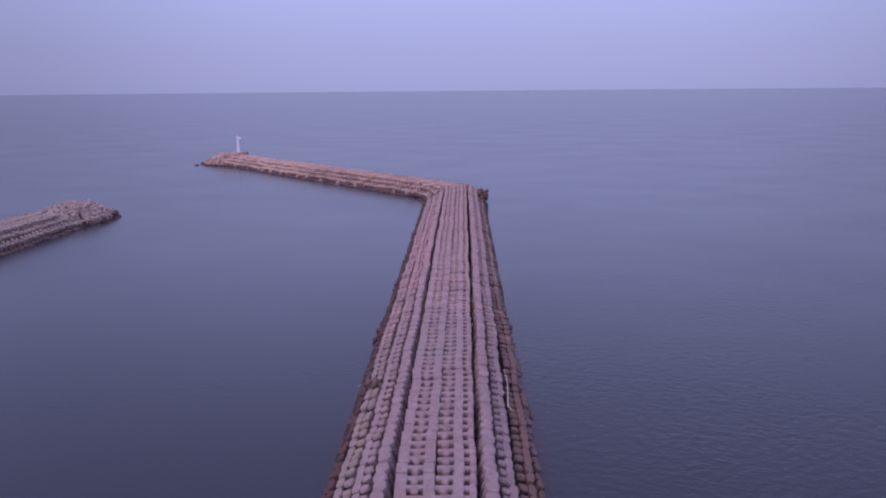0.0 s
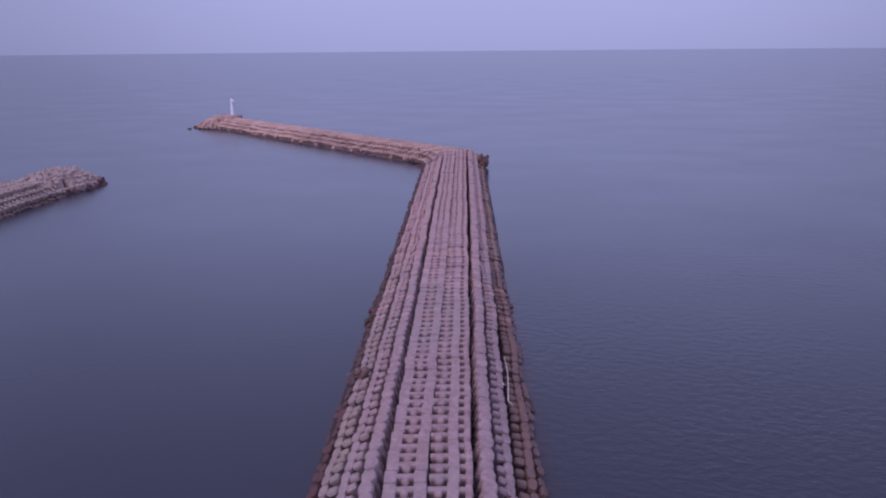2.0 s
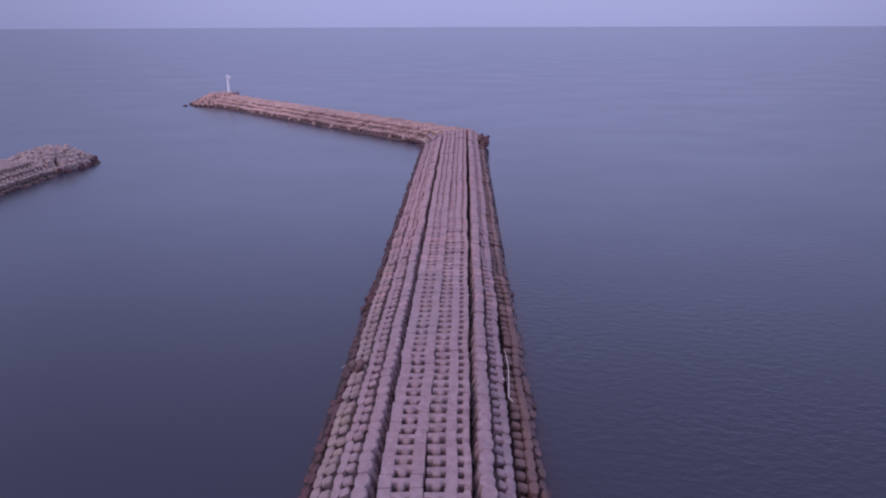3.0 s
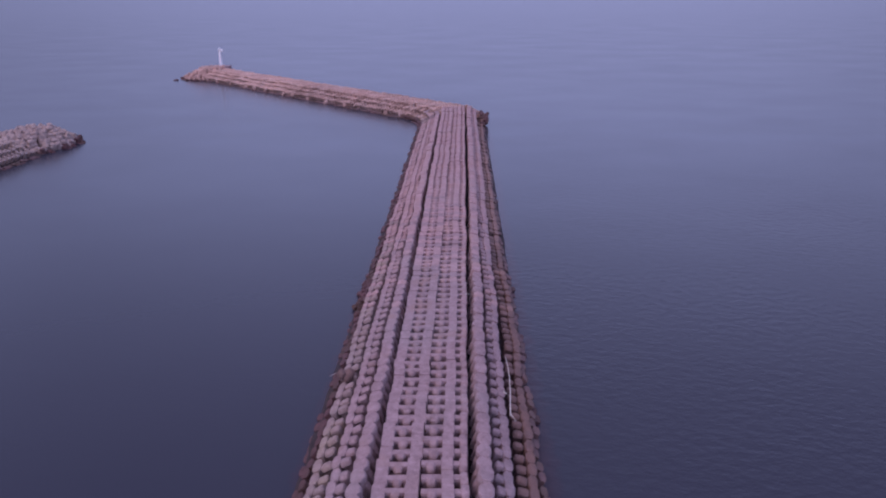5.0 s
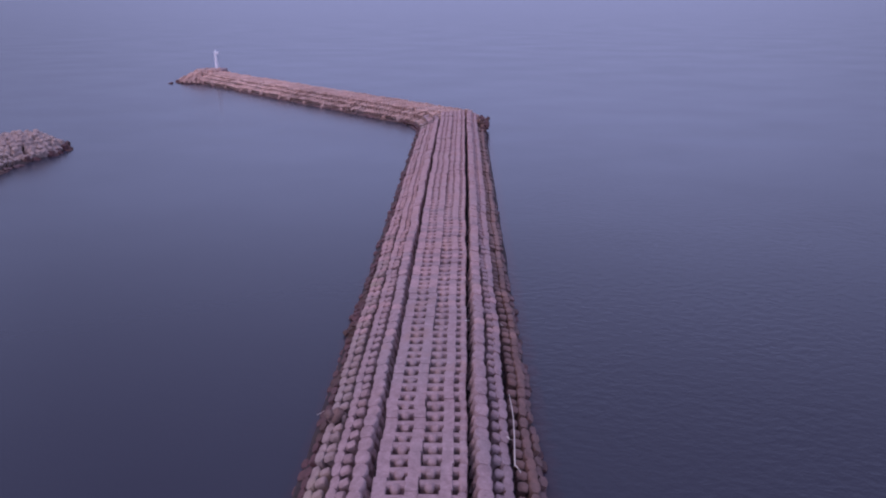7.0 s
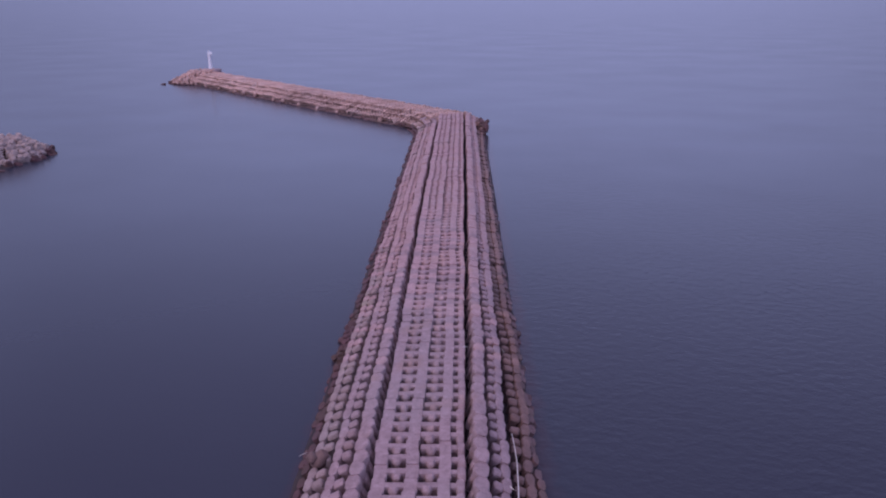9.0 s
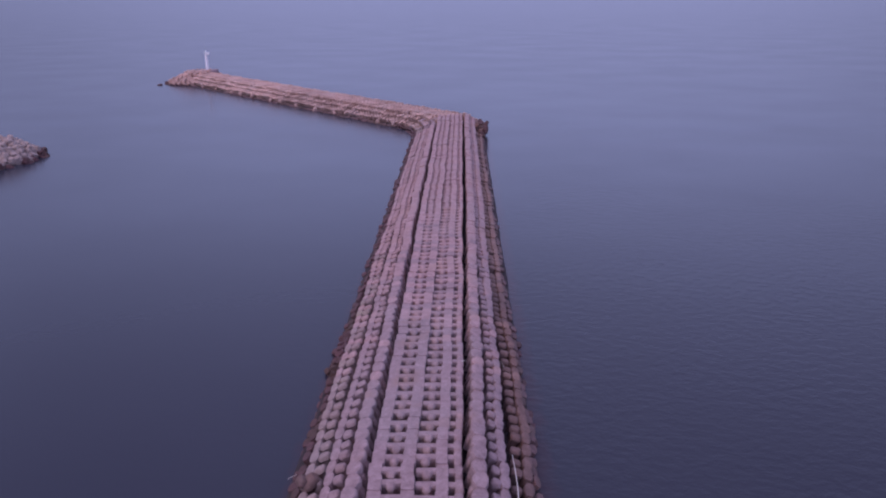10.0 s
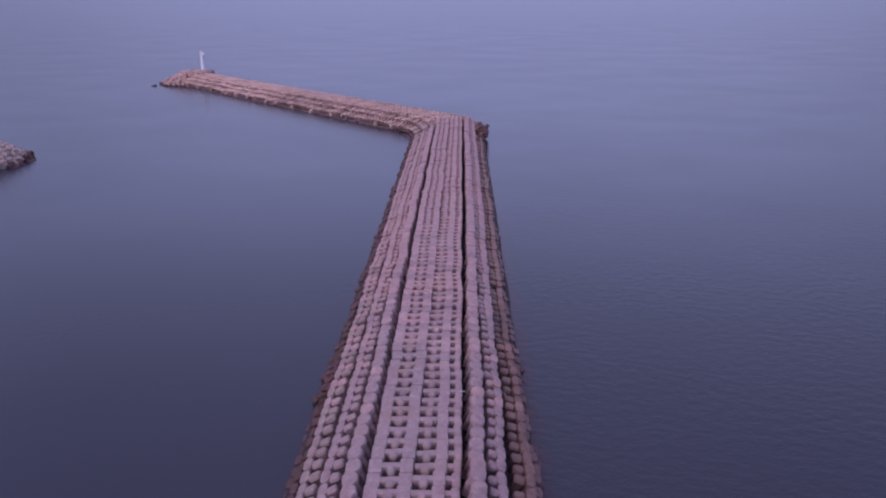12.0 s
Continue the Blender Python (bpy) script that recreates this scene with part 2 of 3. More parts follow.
def cross_bar(bm, x, hx, rng, hy=0.26, top=-0.03, reach=0.43, half=0.41):
    """A flat arm between two ribs, flush with them, whose leg ends in a nose that slopes down into the hole in front of it."""
    cy = 0.10
    loft(bm, [(top - 1.8, eight(x, cy, hx, hy * 0.3, 0.05, 0.05)), (top - 0.7, eight(x, cy, hx, hy * 0.45, 0.05, 0.05)), (top - 0.26, eight(x, cy, hx, hy, 0.03, 0.05)), (top - 0.07, eight(x, cy, hx, hy, 0.03, 0.05)), (top, eight(x, cy, hx, hy * 0.88, 0.03, 0.05))], rng, 0.022)
    if reach:
        nose(bm, x + rng.uniform(-0.05, 0.05), cy - hy + 0.04, reach * rng.uniform(0.85, 1.15), half * rng.uniform(0.9, 1.08), rng, top + rng.uniform(-0.03, 0.03), rng.uniform(0.36, 0.50))


def head(bm, x, hx, rng, hy=0.71, top=0.0, uphill=0.48, downhill=0.44, cut_y=0.40):
    """The head of a slope block: long and flat, its corners cut back, so that a row of heads has notched flanks."""
    def ring(z, k, length, cut):
        w, v, h = hx * k, min(cut_y * cut, 0.6), hy * length
        d, u = w * downhill * cut, w * uphill * cut
        return z, [(x + p, q) for p, q in ((w, -h + v), (w, h - v), (w - d, h), (-w + u, h), (-w, h - v), (-w, -h + v), (-w + u, -h), (w - d, -h))]

    loft(bm, [ring(top - 1.9, 0.6, 0.85, 1.0), ring(top - 0.75, 0.8, 0.96, 1.1), ring(top - 0.30, 1.0, 1.0, 1.1), ring(top - 0.09, 0.98, 1.0, 1.0), ring(top - 0.02, 0.90, 1.0, 0.95), ring(top + 0.012, 0.74, 1.0, 0.75)], rng, 0.022)


def boss(bm, x, hx, rng, y=0.0, hy=0.40, top=-0.12):
    """A stubby eight-sided leg standing between two rows of heads."""
    loft(bm, [(top - 1.7, eight(x, y, hx * 0.6, hy * 0.4, 0.08, 0.08)), (top - 0.60, eight(x, y, hx * 0.78, hy * 0.62, 0.1, 0.1)), (top - 0.26, eight(x, y, hx, hy, 0.12, 0.14)), (top - 0.10, eight(x, y, hx * 0.96, hy * 0.95, 0.13, 0.15)), (top - 0.01, eight(x, y, hx * 0.78, hy * 0.74, 0.12, 0.13)), (top + 0.03, eight(x, y, hx * 0.48, hy * 0.46, 0.08, 0.09))], rng, 0.035)


def deck_block_h(rng):
    bm = bmesh.new()
    rib(bm, -1.06, 0.45, rng)
    rib(bm, 1.06, 0.45, rng)
    cross_bar(bm, 0, 0.66, rng)
    return bm


def deck_block_cross(rng):
    """A deck block with one rib, an arm to either side, and a stub end at the edge of the deck."""
    bm = bmesh.new()
    rib(bm, 0.14, 0.41, rng)
    cross_bar(bm, -0.90, 0.70, rng, reach=0.43, half=0.41)
    cross_bar(bm, 0.88, 0.42, rng, hy=0.26, top=-0.10, reach=0.0)
    y, tall = rng.uniform(-0.04, 0.04), rng.uniform(-0.04, 0.04)
    loft(bm, [(-1.8, eight(1.24, y, 0.22, 0.36, 0.1, 0.1)), (-0.5, eight(1.24, y, 0.26, 0.60, 0.08, 0.12)), (-0.28 + tall, eight(1.24, y, 0.27, 0.62, 0.08, 0.14)), (-0.06 + tall, eight(1.24, y + 0.12, 0.26, 0.48, 0.09, 0.14)), (tall, eight(1.24, y + 0.14, 0.21, 0.38, 0.08, 0.12))], rng, 0.03)
    return bm


def channel_block_h(rng):
    """A deck block of the outer stretch: its arm sits low, with a long ridge between two channels."""
    bm = bmesh.new()
    rib(bm, -1.09, 0.42, rng, hy=0.76)
    rib(bm, 1.09, 0.42, rng, hy=0.76)
    cross_bar(bm, 0, 0.72, rng, hy=0.27, top=-0.20, reach=0.0)
    rib(bm, rng.uniform(-0.05, 0.05), 0.30, rng, hy=0.76, top=-0.10)
    return bm


def channel_block_cross(rng):
    bm = bmesh.new()
    rib(bm, 0.14, 0.41, rng, hy=0.76)
    rib(bm, 1.28, 0.22, rng, hy=0.76, top=-0.06)
    cross_bar(bm, -0.90, 0.68, rng, hy=0.27, top=-0.20, reach=0.0)
    rib(bm, -0.90 + rng.uniform(-0.05, 0.05), 0.30, rng, hy=0.76, top=-0.10)
    cross_bar(bm, 0.86, 0.36, rng, hy=0.27, top=-0.20, reach=0.0)
    return bm


def crest_block(rng):
    """A piece of the broad crest rib, with a leg that slopes down into the gap beside the deck; x points down the slope."""
    bm = bmesh.new()
    head(bm, -0.39, 0.54, rng, hy=0.72, uphill=0.58, downhill=0.34, cut_y=0.42)
    y = rng.uniform(-0.1, 0.1)
    loft(bm, [(-1.9, eight(-0.80, y, 0.26, 0.28, 0.1, 0.1)), (-1.30, eight(-0.74, y, 0.26, 0.34, 0.1, 0.12)), (-0.95, eight(-0.72, y, 0.25, 0.34, 0.1, 0.12)), (-0.50, eight(-0.62, y, 0.20, 0.28, 0.08, 0.1))], rng, 0.035)
    return bm


def slope_block(rng, along=-0.34, out=-0.61, half=0.34):
    """A head with its leg on the uphill side, set back along the row."""
    bm = bmesh.new()
    head(bm, 0, 0.40, rng)
    boss(bm, out, half, rng, y=along + rng.uniform(-0.05, 0.05), hy=0.40, top=0.0)
    return bm


def outer_crest_block(rng):
    """A crest block of the outer stretch, its joints nearly closed."""
    bm = bmesh.new()
    head(bm, -0.36, 0.56, rng, hy=0.78, uphill=0.14, downhill=0.08, cut_y=0.16)
    return bm


def outer_slope_block(rng):
    bm = bmesh.new()
    head(bm, 0, 0.46, rng, hy=0.78, uphill=0.10, downhill=0.12, cut_y=0.16)
    boss(bm, -0.70, 0.38, rng, hy=0.46, top=-0.22)
    return bm


def lower_block(rng, along=-0.34):
    """A slope block set lower down, with a longer leg uphill."""
    bm = bmesh.new()
    head(bm, 0.05, 0.40, rng, hy=0.68)
    boss(bm, -0.74, 0.45, rng, y=along + rng.uniform(-0.06, 0.06), hy=0.39, top=0.0)
    return bm


def foot_block(rng):
    """A slope block at the foot of the weather side, its leg reaching far up under the row above."""
    bm = bmesh.new()
    head(bm, 0.05, 0.40, rng, hy=0.68)
    boss(bm, -0.78, 0.42, rng, y=-0.2 + rng.uniform(-0.12, 0.12), hy=0.37, top=rng.uniform(-0.12, 0.06))
    return bm


def edge_block(rng):
    """A short rounded piece at the edge of the water."""
    bm = bmesh.new()
    head(bm, 0, 0.38, rng, hy=0.54)
    return bm


def tumbled_block(rng):
    """A four-legged armour unit: a cross of stubby legs round a core."""
    bm = bmesh.new()
    stump(bm, 0, 0, ((-0.75, 0.38, 0.38, 0.14), (-0.2, 0.62, 0.62, 0.25), (0.3, 0.62, 0.62, 0.25), (0.85, 0.36, 0.36, 0.14)), rng, 0.04, True)
    stump(bm, 0.65, 0, ((-0.5, 0.45, 0.40, 0.14), (0, 0.55, 0.45, 0.16), (0.4, 0.42, 0.36, 0.14)), rng, 0.04, True)
    stump(bm, -0.55, 0.25, ((-0.45, 0.45, 0.40, 0.14), (0, 0.55, 0.42, 0.16), (0.35, 0.42, 0.36, 0.14)), rng, 0.04, True)
    return bm


def variants(name, build, mat, count, seed):
    made = []
    for i in range(count):
        bm = build(random.Random(seed + i))
        me = bpy.data.meshes.new(name)
        bm.to_mesh(me)
        bm.free()
        me.materials.append(mat)
        me.set_sharp_from_angle(angle=radians(38))
        made.append(me)
    return made


KINDS = {
    "deck_h": variants("deck_block", deck_block_h, PALE, 8, 10),
    "deck_x": variants("deck_block", deck_block_cross, PALE, 8, 20),
    "deck_channel_h": variants("deck_block", channel_block_h, OUTER_LIT, 6, 110),
    "deck_channel_x": variants("deck_block", channel_block_cross, OUTER_LIT, 6, 120),
    "crest": variants("crest_block", crest_block, PALE, 5, 30),
    "slope": variants("slope_block", slope_block, PALE, 5, 40),
    "outer_crest": variants("crest_block", outer_crest_block, OUTER_LIT, 5, 130),
    "outer_slope": variants("slope_block", outer_slope_block, OUTER_LIT, 5, 140),
    "slope_left": variants("slope_block", lambda rng: slope_block(rng, 0.34, -0.69, 0.40), PALE, 5, 42),
    "edge": variants("edge_block", lower_block, EDGE, 5, 47),
    "edge_left": variants("edge_block", lambda rng: lower_block(rng, 0.34), EDGE, 5, 48),
    "low": variants("lower_slope_block", foot_block, BROWN, 5, 50),
    "toe": variants("toe_block", edge_block, WET, 5, 60),
    "damp": variants("toe_block", edge_block, DAMP, 5, 62),
    "sunk": variants("submerged_block", edge_block, WET, 5, 65),
    "loose": variants("tumbled_block", tumbled_block, PALE, 5, 70),
    "loose_brown": variants("tumbled_block", tumbled_block, BROWN, 4, 90),
    "loose_wet": variants("tumbled_block", tumbled_block, WET, 5, 80),
}


def cast_in(prefix, kinds, mat, squeeze=1.0, deck_squeeze=1.0):
    """The same shapes in another concrete colour; squeezed along the row, they leave gaps between one another."""
    for kind in kinds:
        KINDS[prefix + kind] = []
        for me in KINDS[kind]:
            cast = me.copy()
            cast.materials[0] = mat
            cast.transform(Matrix.Diagonal((1, deck_squeeze if "deck" in kind else squeeze, 1, 1)))
            KINDS[prefix + kind].append(cast)


# the long leg's brighter, rosier outer look is painted in; the angled arm is sandier, the detached breakwater greyer
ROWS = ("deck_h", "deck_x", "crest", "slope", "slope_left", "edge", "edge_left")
cast_in("rosy_", ROWS, OUTER_LIT)
cast_in("rosy_", ("low",), OUTER_BROWN)
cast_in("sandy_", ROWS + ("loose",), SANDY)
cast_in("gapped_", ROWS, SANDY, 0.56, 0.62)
cast_in("grey_", ROWS, GREY, 0.60, 0.8)
cast_in("grey_", ("loose",), GREY)
NAMES = {"deck_h": "deck_block", "deck_x": "deck_block", "deck_channel_h": "deck_block", "deck_channel_x": "deck_block", "crest": "crest_block", "slope": "slope_block", "outer_crest": "crest_block", "outer_slope": "slope_block", "edge": "edge_block", "slope_left": "slope_block", "edge_left": "edge_block", "low": "lower_slope_block", "toe": "toe_block", "damp": "toe_block", "sunk": "submerged_block", "loose": "tumbled_block", "loose_brown": "tumbled_block", "loose_wet": "tumbled_block"}

# ---- the water, one sheet to the horizon ----
bm = bmesh.new()
rings = []
for r, z in ((60, 0), (250, 0), (800, 0), (2000, 0), (2900, 3.0), (3600, 9.0), (4300, 15.8), (5200, 12.2), (9000, -3.0)):
    rings.append([bm.verts.new((r * math.cos(math.tau * i / 64), 120 + r * math.sin(math.tau * i / 64), z)) for i in range(64)])
bm.faces.new(rings[0])
for a, b in zip(rings, rings[1:]):
    for i in range(64):
        bm.faces.new((a[i], b[i], b[(i + 1) % 64], a[(i + 1) % 64])).smooth = True
me = bpy.data.meshes.new("water")
bm.to_mesh(me)
bm.free()
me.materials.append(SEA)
water = tagged(new("water", me), "calm slate-blue sea water with faint ripples", "water", kind="structure")


# ---- breakwaters ----
def sway(s, seed, size):
    """Slow, smooth settlement along the crest."""
    return size * (noise.noise((s / 9.0, seed * 7.3, 0.0)) + 0.6 * noise.noise((s / 3.1, seed * 3.1, 5.0)))


def settled(s, steps):
    """Sudden steps in the settlement: the lift of all that lies before each place along the crest."""
    return sum(lift for place, lift in steps if s < place)


def rows_of(length, start, seed, brown_right, wet=0.0, far=False):
    """Where every block of a straight leg sits: (kind, along, across, height, tilt, side)."""
    rng = random.Random(seed)
    n = int(length / PITCH)
    deck_steps = ((201.0, -0.14), (115.0, 0.12), (101.0, -0.12), (74.4, 0.14)) if brown_right else ((80.0, 0.1), (40.0, -0.1))
    right_steps = ((132.0, 0.18), (105.0, -0.2), (74.2, 0.32)) if brown_right else ((60.0, 0.15),)
    left_steps = ((150.0, 0.15), (96.0, -0.15), (71.0, 0.18)) if brown_right else ((90.0, 0.15),)
    for i in range(n):
        s = start + (i + 0.5) * PITCH
        calm = 1 - 0.7 * min(1, max(0, (s - 88) / 25)) if brown_right else 2.2 if far else 1.0  # blocks lie more evenly further out
        slim = 0.35 * min(1, max(0, (s - 80) / 30))  # the weather side grows narrower further out
        for kind, x, k in (("deck_h", -1.57, 1), ("deck_x", 1.55, 2)):
            if brown_right and s > 124 + 4 * k + rng.uniform(-2, 2):
                kind = kind.replace("deck", "deck_channel")
            lift = rng.choice((0,) * 16 + (0.05, -0.05, 0.10, -0.08))
            yield kind, s + (0.5 if brown_right and s > 199.5 else 0.0) + rng.uniform(-0.04, 0.04), x + sway(s, seed + k, 0.17) + rng.uniform(-0.05, 0.05), 4.0 + sway(s, seed + k + 10, 0.14) + lift + (settled(s, deck_steps) if k == 2 else 0.5 * settled(s, deck_steps[:1])) + rng.uniform(-0.015, 0.015), rng.uniform(-0.8, 0.8), 1, rng
        for side in (-1, 1):
            k = seed + (20 if side < 0 else 30)
            brown = side > 0 and brown_right
            step = 0.18 if rng.random() < 0.05 else 0.0
            outer = "outer_" if brown_right and rng.random() < (s - 88) / 36 else ""
            yield outer + "crest", s + rng.uniform(-0.05, 0.05), side * ((4.64 if brown else 4.57) + sway(s, k, 0.19) + rng.uniform(-0.06, 0.06)), 3.7 + step + settled(s, left_steps if side < 0 else right_steps) + sway(s, k + 1, 0.26) + calm * rng.uniform(-0.06, 0.06), side * (12 + calm * rng.uniform(-4, 4)), side, rng
            yield (outer + "slope" if outer or side > 0 else "slope_left"), s + 0.15 + rng.uniform(-0.07, 0.07), side * ((5.92 if brown else 6.06) + sway(s, k, 0.19) + sway(s, k + 2, 0.08) + rng.uniform(-0.06, 0.06)), 2.85 + sway(s, k + 1, 0.16) + sway(s, k + 3, 0.16) + calm * rng.uniform(-0.08, 0.08), side * (24 + calm * rng.uniform(-4, 4)), side, rng
            if brown:
                yield "low", s + rng.uniform(-0.12, 0.12), side * (7.75 - slim + sway(s, k + 4, 0.22)), 1.5 + sway(s, k + 5, 0.34) + rng.uniform(-0.1, 0.1), side * (17 + rng.uniform(-6, 6)), side, rng
            else:
                yield ("edge" if side > 0 else "edge_left"), s + rng.uniform(-0.12, 0.12), side * (7.85 + sway(s, k + 4, 0.2)), 1.8 + sway(s, k + 5, 0.28) + rng.uniform(-0.12, 0.12), side * (28 + rng.uniform(-6, 6)), side, rng
            yield ("damp" if brown or far else "toe"), s + rng.uniform(-0.2, 0.2), side * ((8.5 - 1.3 * slim if brown else 8.75) + sway(s, k + 6, 0.22) + rng.uniform(-0.12, 0.12)), 0.75 + wet + sway(s, k + 7, 0.3) + rng.uniform(-0.15, 0.15), side * (34 + rng.uniform(-12, 12)), side, rng
            if rng.random() < (0.4 if brown else 0.97):
                yield "sunk", s + rng.uniform(-0.3, 0.3), side * ((8.85 - 1.5 * slim if brown else 9.3) + rng.uniform(-0.15, 0.15)), rng.uniform(-0.1, 0.22) + (0.0 if brown else 0.08), side * rng.uniform(10, 30), side, rng


def block_pose(s, x, z, tilt, side, rng, loose, nod=0.0, yaw=0.0):
    turn = 0 if side > 0 else 180
    m = pose(x, s, z) @ pose(0, 0, 0, 0, tilt, 0) @ pose(0, 0, 0, nod, 0, 0)
    return m @ pose(0, 0, 0, rng.uniform(-loose, loose), 0, turn + yaw + rng.uniform(-loose, loose))


def joined(name, blocks, parent):
    """Many blocks too small to pick apart, as real geometry in one mesh; blocks: (mesh, matrix)."""
    verts, faces, smooth, mats, slot = [], [], [], [], []
    for me, m in blocks:
        at = len(verts)
        if me.materials[0] not in mats:
            mats.append(me.materials[0])
        k = mats.index(me.materials[0])
        verts.extend((m @ v.co)[:] for v in me.vertices)
        for p in me.polygons:
            faces.append([at + i for i in p.vertices])
            smooth.append(p.use_smooth)
            slot.append(k)
    out = bpy.data.meshes.new(name)
    out.from_pydata(verts, [], faces)
    for mat in mats:
        out.materials.append(mat)
    out.polygons.foreach_set("use_smooth", smooth)
    out.polygons.foreach_set("material_index", slot)
    ob = new(name, out)
    ob.parent = parent
    return tagged(ob, kind="stuff")


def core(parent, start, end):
    """The rubble mound under the blocks, near-black to deepen the shade in their gaps."""
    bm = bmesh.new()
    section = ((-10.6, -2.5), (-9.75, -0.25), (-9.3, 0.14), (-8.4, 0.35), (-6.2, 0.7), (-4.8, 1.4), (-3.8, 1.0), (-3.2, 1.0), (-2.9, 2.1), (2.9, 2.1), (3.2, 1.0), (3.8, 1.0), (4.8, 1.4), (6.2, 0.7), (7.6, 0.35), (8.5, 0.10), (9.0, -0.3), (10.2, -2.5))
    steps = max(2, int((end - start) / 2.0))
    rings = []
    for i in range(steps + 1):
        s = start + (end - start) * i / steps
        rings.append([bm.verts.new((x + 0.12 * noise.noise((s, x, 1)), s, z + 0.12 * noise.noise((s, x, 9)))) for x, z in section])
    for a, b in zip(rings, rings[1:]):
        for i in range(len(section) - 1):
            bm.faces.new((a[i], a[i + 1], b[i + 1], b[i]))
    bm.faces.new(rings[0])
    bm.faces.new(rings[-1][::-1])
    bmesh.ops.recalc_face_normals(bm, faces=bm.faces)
    return part("core", bm, RUBBLE, parent, "rubble mound under the blocks, coloured near-black to deepen the shade in their gaps")


def leg(label, base, length, start, seed, keep, single, brown_right=False, wet=0.0, tint_name=""):
    """A straight breakwater along its own y axis. keep(kind, x, s): whether a block stands there; single(kind, x, s): whether it is picked apart."""
    root = thing("breakwater", base, label, "breakwater")
    rest = []
    for kind, s, x, z, tilt, side, rng in rows_of(length, start, seed, brown_right, wet, tint_name != ""):
        cast = "gapped_" if tint_name == "sandy_" and s < 78 + rng.uniform(-12, 12) else tint_name
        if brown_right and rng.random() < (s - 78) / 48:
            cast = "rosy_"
        me = rng.choice(KINDS.get(cast + kind, KINDS[kind]))
        m = block_pose(s, x, z, tilt, side, rng, (0.6 if kind.startswith("deck") else 2.2) * (0.7 if brown_right and s > 108 else 1.0), 0.5 if kind.startswith("deck") else 1.2, 2.2 if kind.startswith("deck") else -4.0 * side)
        if not keep(kind, x, s):
            continue
        if single(kind, x, s):
            ob = new(NAMES[kind], me)
            ob.matrix_basis = m
            ob.parent = root
        else:
            rest.append((me, m))
    return root, rest


CORNER = Vector((0.0, 215.6, 0.0))
BEND = 43.8
ARM = Matrix.Translation(CORNER) @ pose(0, 0, -0.2, 0, 0, BEND) @ pose(0.9, 0, 0)
BISECTOR = (Vector((0, 1, 0)) + (ARM.to_3x3() @ Vector((0, 1, 0)))).normalized()


TURN_FROM = 201.0  # where the inner rows begin to swing round into the arm
TURN_AT = Vector((-33.0, 201.0, 0.0))


def beyond_corner(p):
    return (p - CORNER).dot(BISECTOR) > 0


def loose_blocks(parent, spots, rng, size=1.0):
    """Tumbled blocks at the given spots (x, y, z, kind), each turned its own way."""
    for x, y, z, kind in spots:
        ob = new("tumbled_block", rng.choice(KINDS[kind]))
        ob.matrix_basis = pose(x, y, z, rng.uniform(0, 360), rng.uniform(0, 360), rng.uniform(0, 360)) @ Matrix.Scale(size * rng.uniform(0.72, 1.05), 4)
        ob.parent = parent


def dome_core(parent, cx, cy, rx, ry, top):
    """The rubble under a rounded end or a filled corner."""
    bm = bmesh.new()
    rings = []
    for k, z in ((1.12, -2.5), (1.0, -0.7), (0.7, top * 0.35), (0.4, top - 0.6), (0.1, top - 0.4)):
        rings.append([bm.verts.new((cx + k * rx * math.cos(math.tau * i / 20), cy + k * ry * math.sin(math.tau * i / 20), z)) for i in range(20)])
    for a, b in zip(rings, rings[1:]):
        for i in range(20):
            bm.faces.new((a[i], a[(i + 1) % 20], b[(i + 1) % 20], b[i]))
    bm.faces.new(rings[-1])
    part("head_core", bm, DAMP, parent, "brown rubble under the tumbled blocks")


def pile(cx, cy, rx, ry, top, count, rng, flat=0.35):
    """Spots for tumbled blocks over a flat-topped oval mound."""
    golden = math.pi * (3 - math.sqrt(5))
    for i in range(count):
        k = math.sqrt((i + 0.5) / count)
        a = i * golden + rng.uniform(-0.15, 0.15)
        k = min(1.03, max(0, k + rng.uniform(-0.03, 0.03)))
        z = top - 0.55 - (top - 0.2) * max(0, (k - flat) / (1 - flat)) + rng.uniform(-0.2, 0.3)
        yield cx + k * rx * math.cos(a), cy + k * ry * math.sin(a), z, ("loose" if z > 0.3 else "loose_wet")


# the long leg
def main_keep(kind, x, s):
    if x < -3.3:
        return s < TURN_FROM
    return not beyond_corner(Vector((x, s, 0)))


main, main_rest = leg("long straight breakwater of rows of weathered pinkish-grey concrete blocks", Matrix.Identity(4), 268, -42.55, 1, main_keep, lambda k, x, s: s > 27, True)
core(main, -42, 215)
joined("armour_layer", main_rest, main)
rng = random.Random(11)
loose_blocks(main, [(rng.uniform(6.5, 8.9), 201.0 + 0.42 * i, 0.2 + 2.4 * ((7 * i) % 5) / 4, "loose_brown" if i % 4 == 0 else "loose_wet") for i in range(28)], rng)
dome_core(main, -7.2, 209.0, 2.6, 7.0, 1.6)
# blocks washed down to the foot of the inner slope
loose_blocks(main, [(-8.7 - 0.9 * math.sin(math.pi * i / 21) * rng.random(), 85.5 + 0.55 * i, rng.uniform(-0.15, 0.35), "loose_wet") for i in range(22)], rng, 0.8)


# the angled arm and its round head
def arm_keep(kind, x, s):
    if x < -3.3 and s < 12.3:
        return False
    return beyond_corner(ARM @ Vector((x, s, 0))) and s < 146


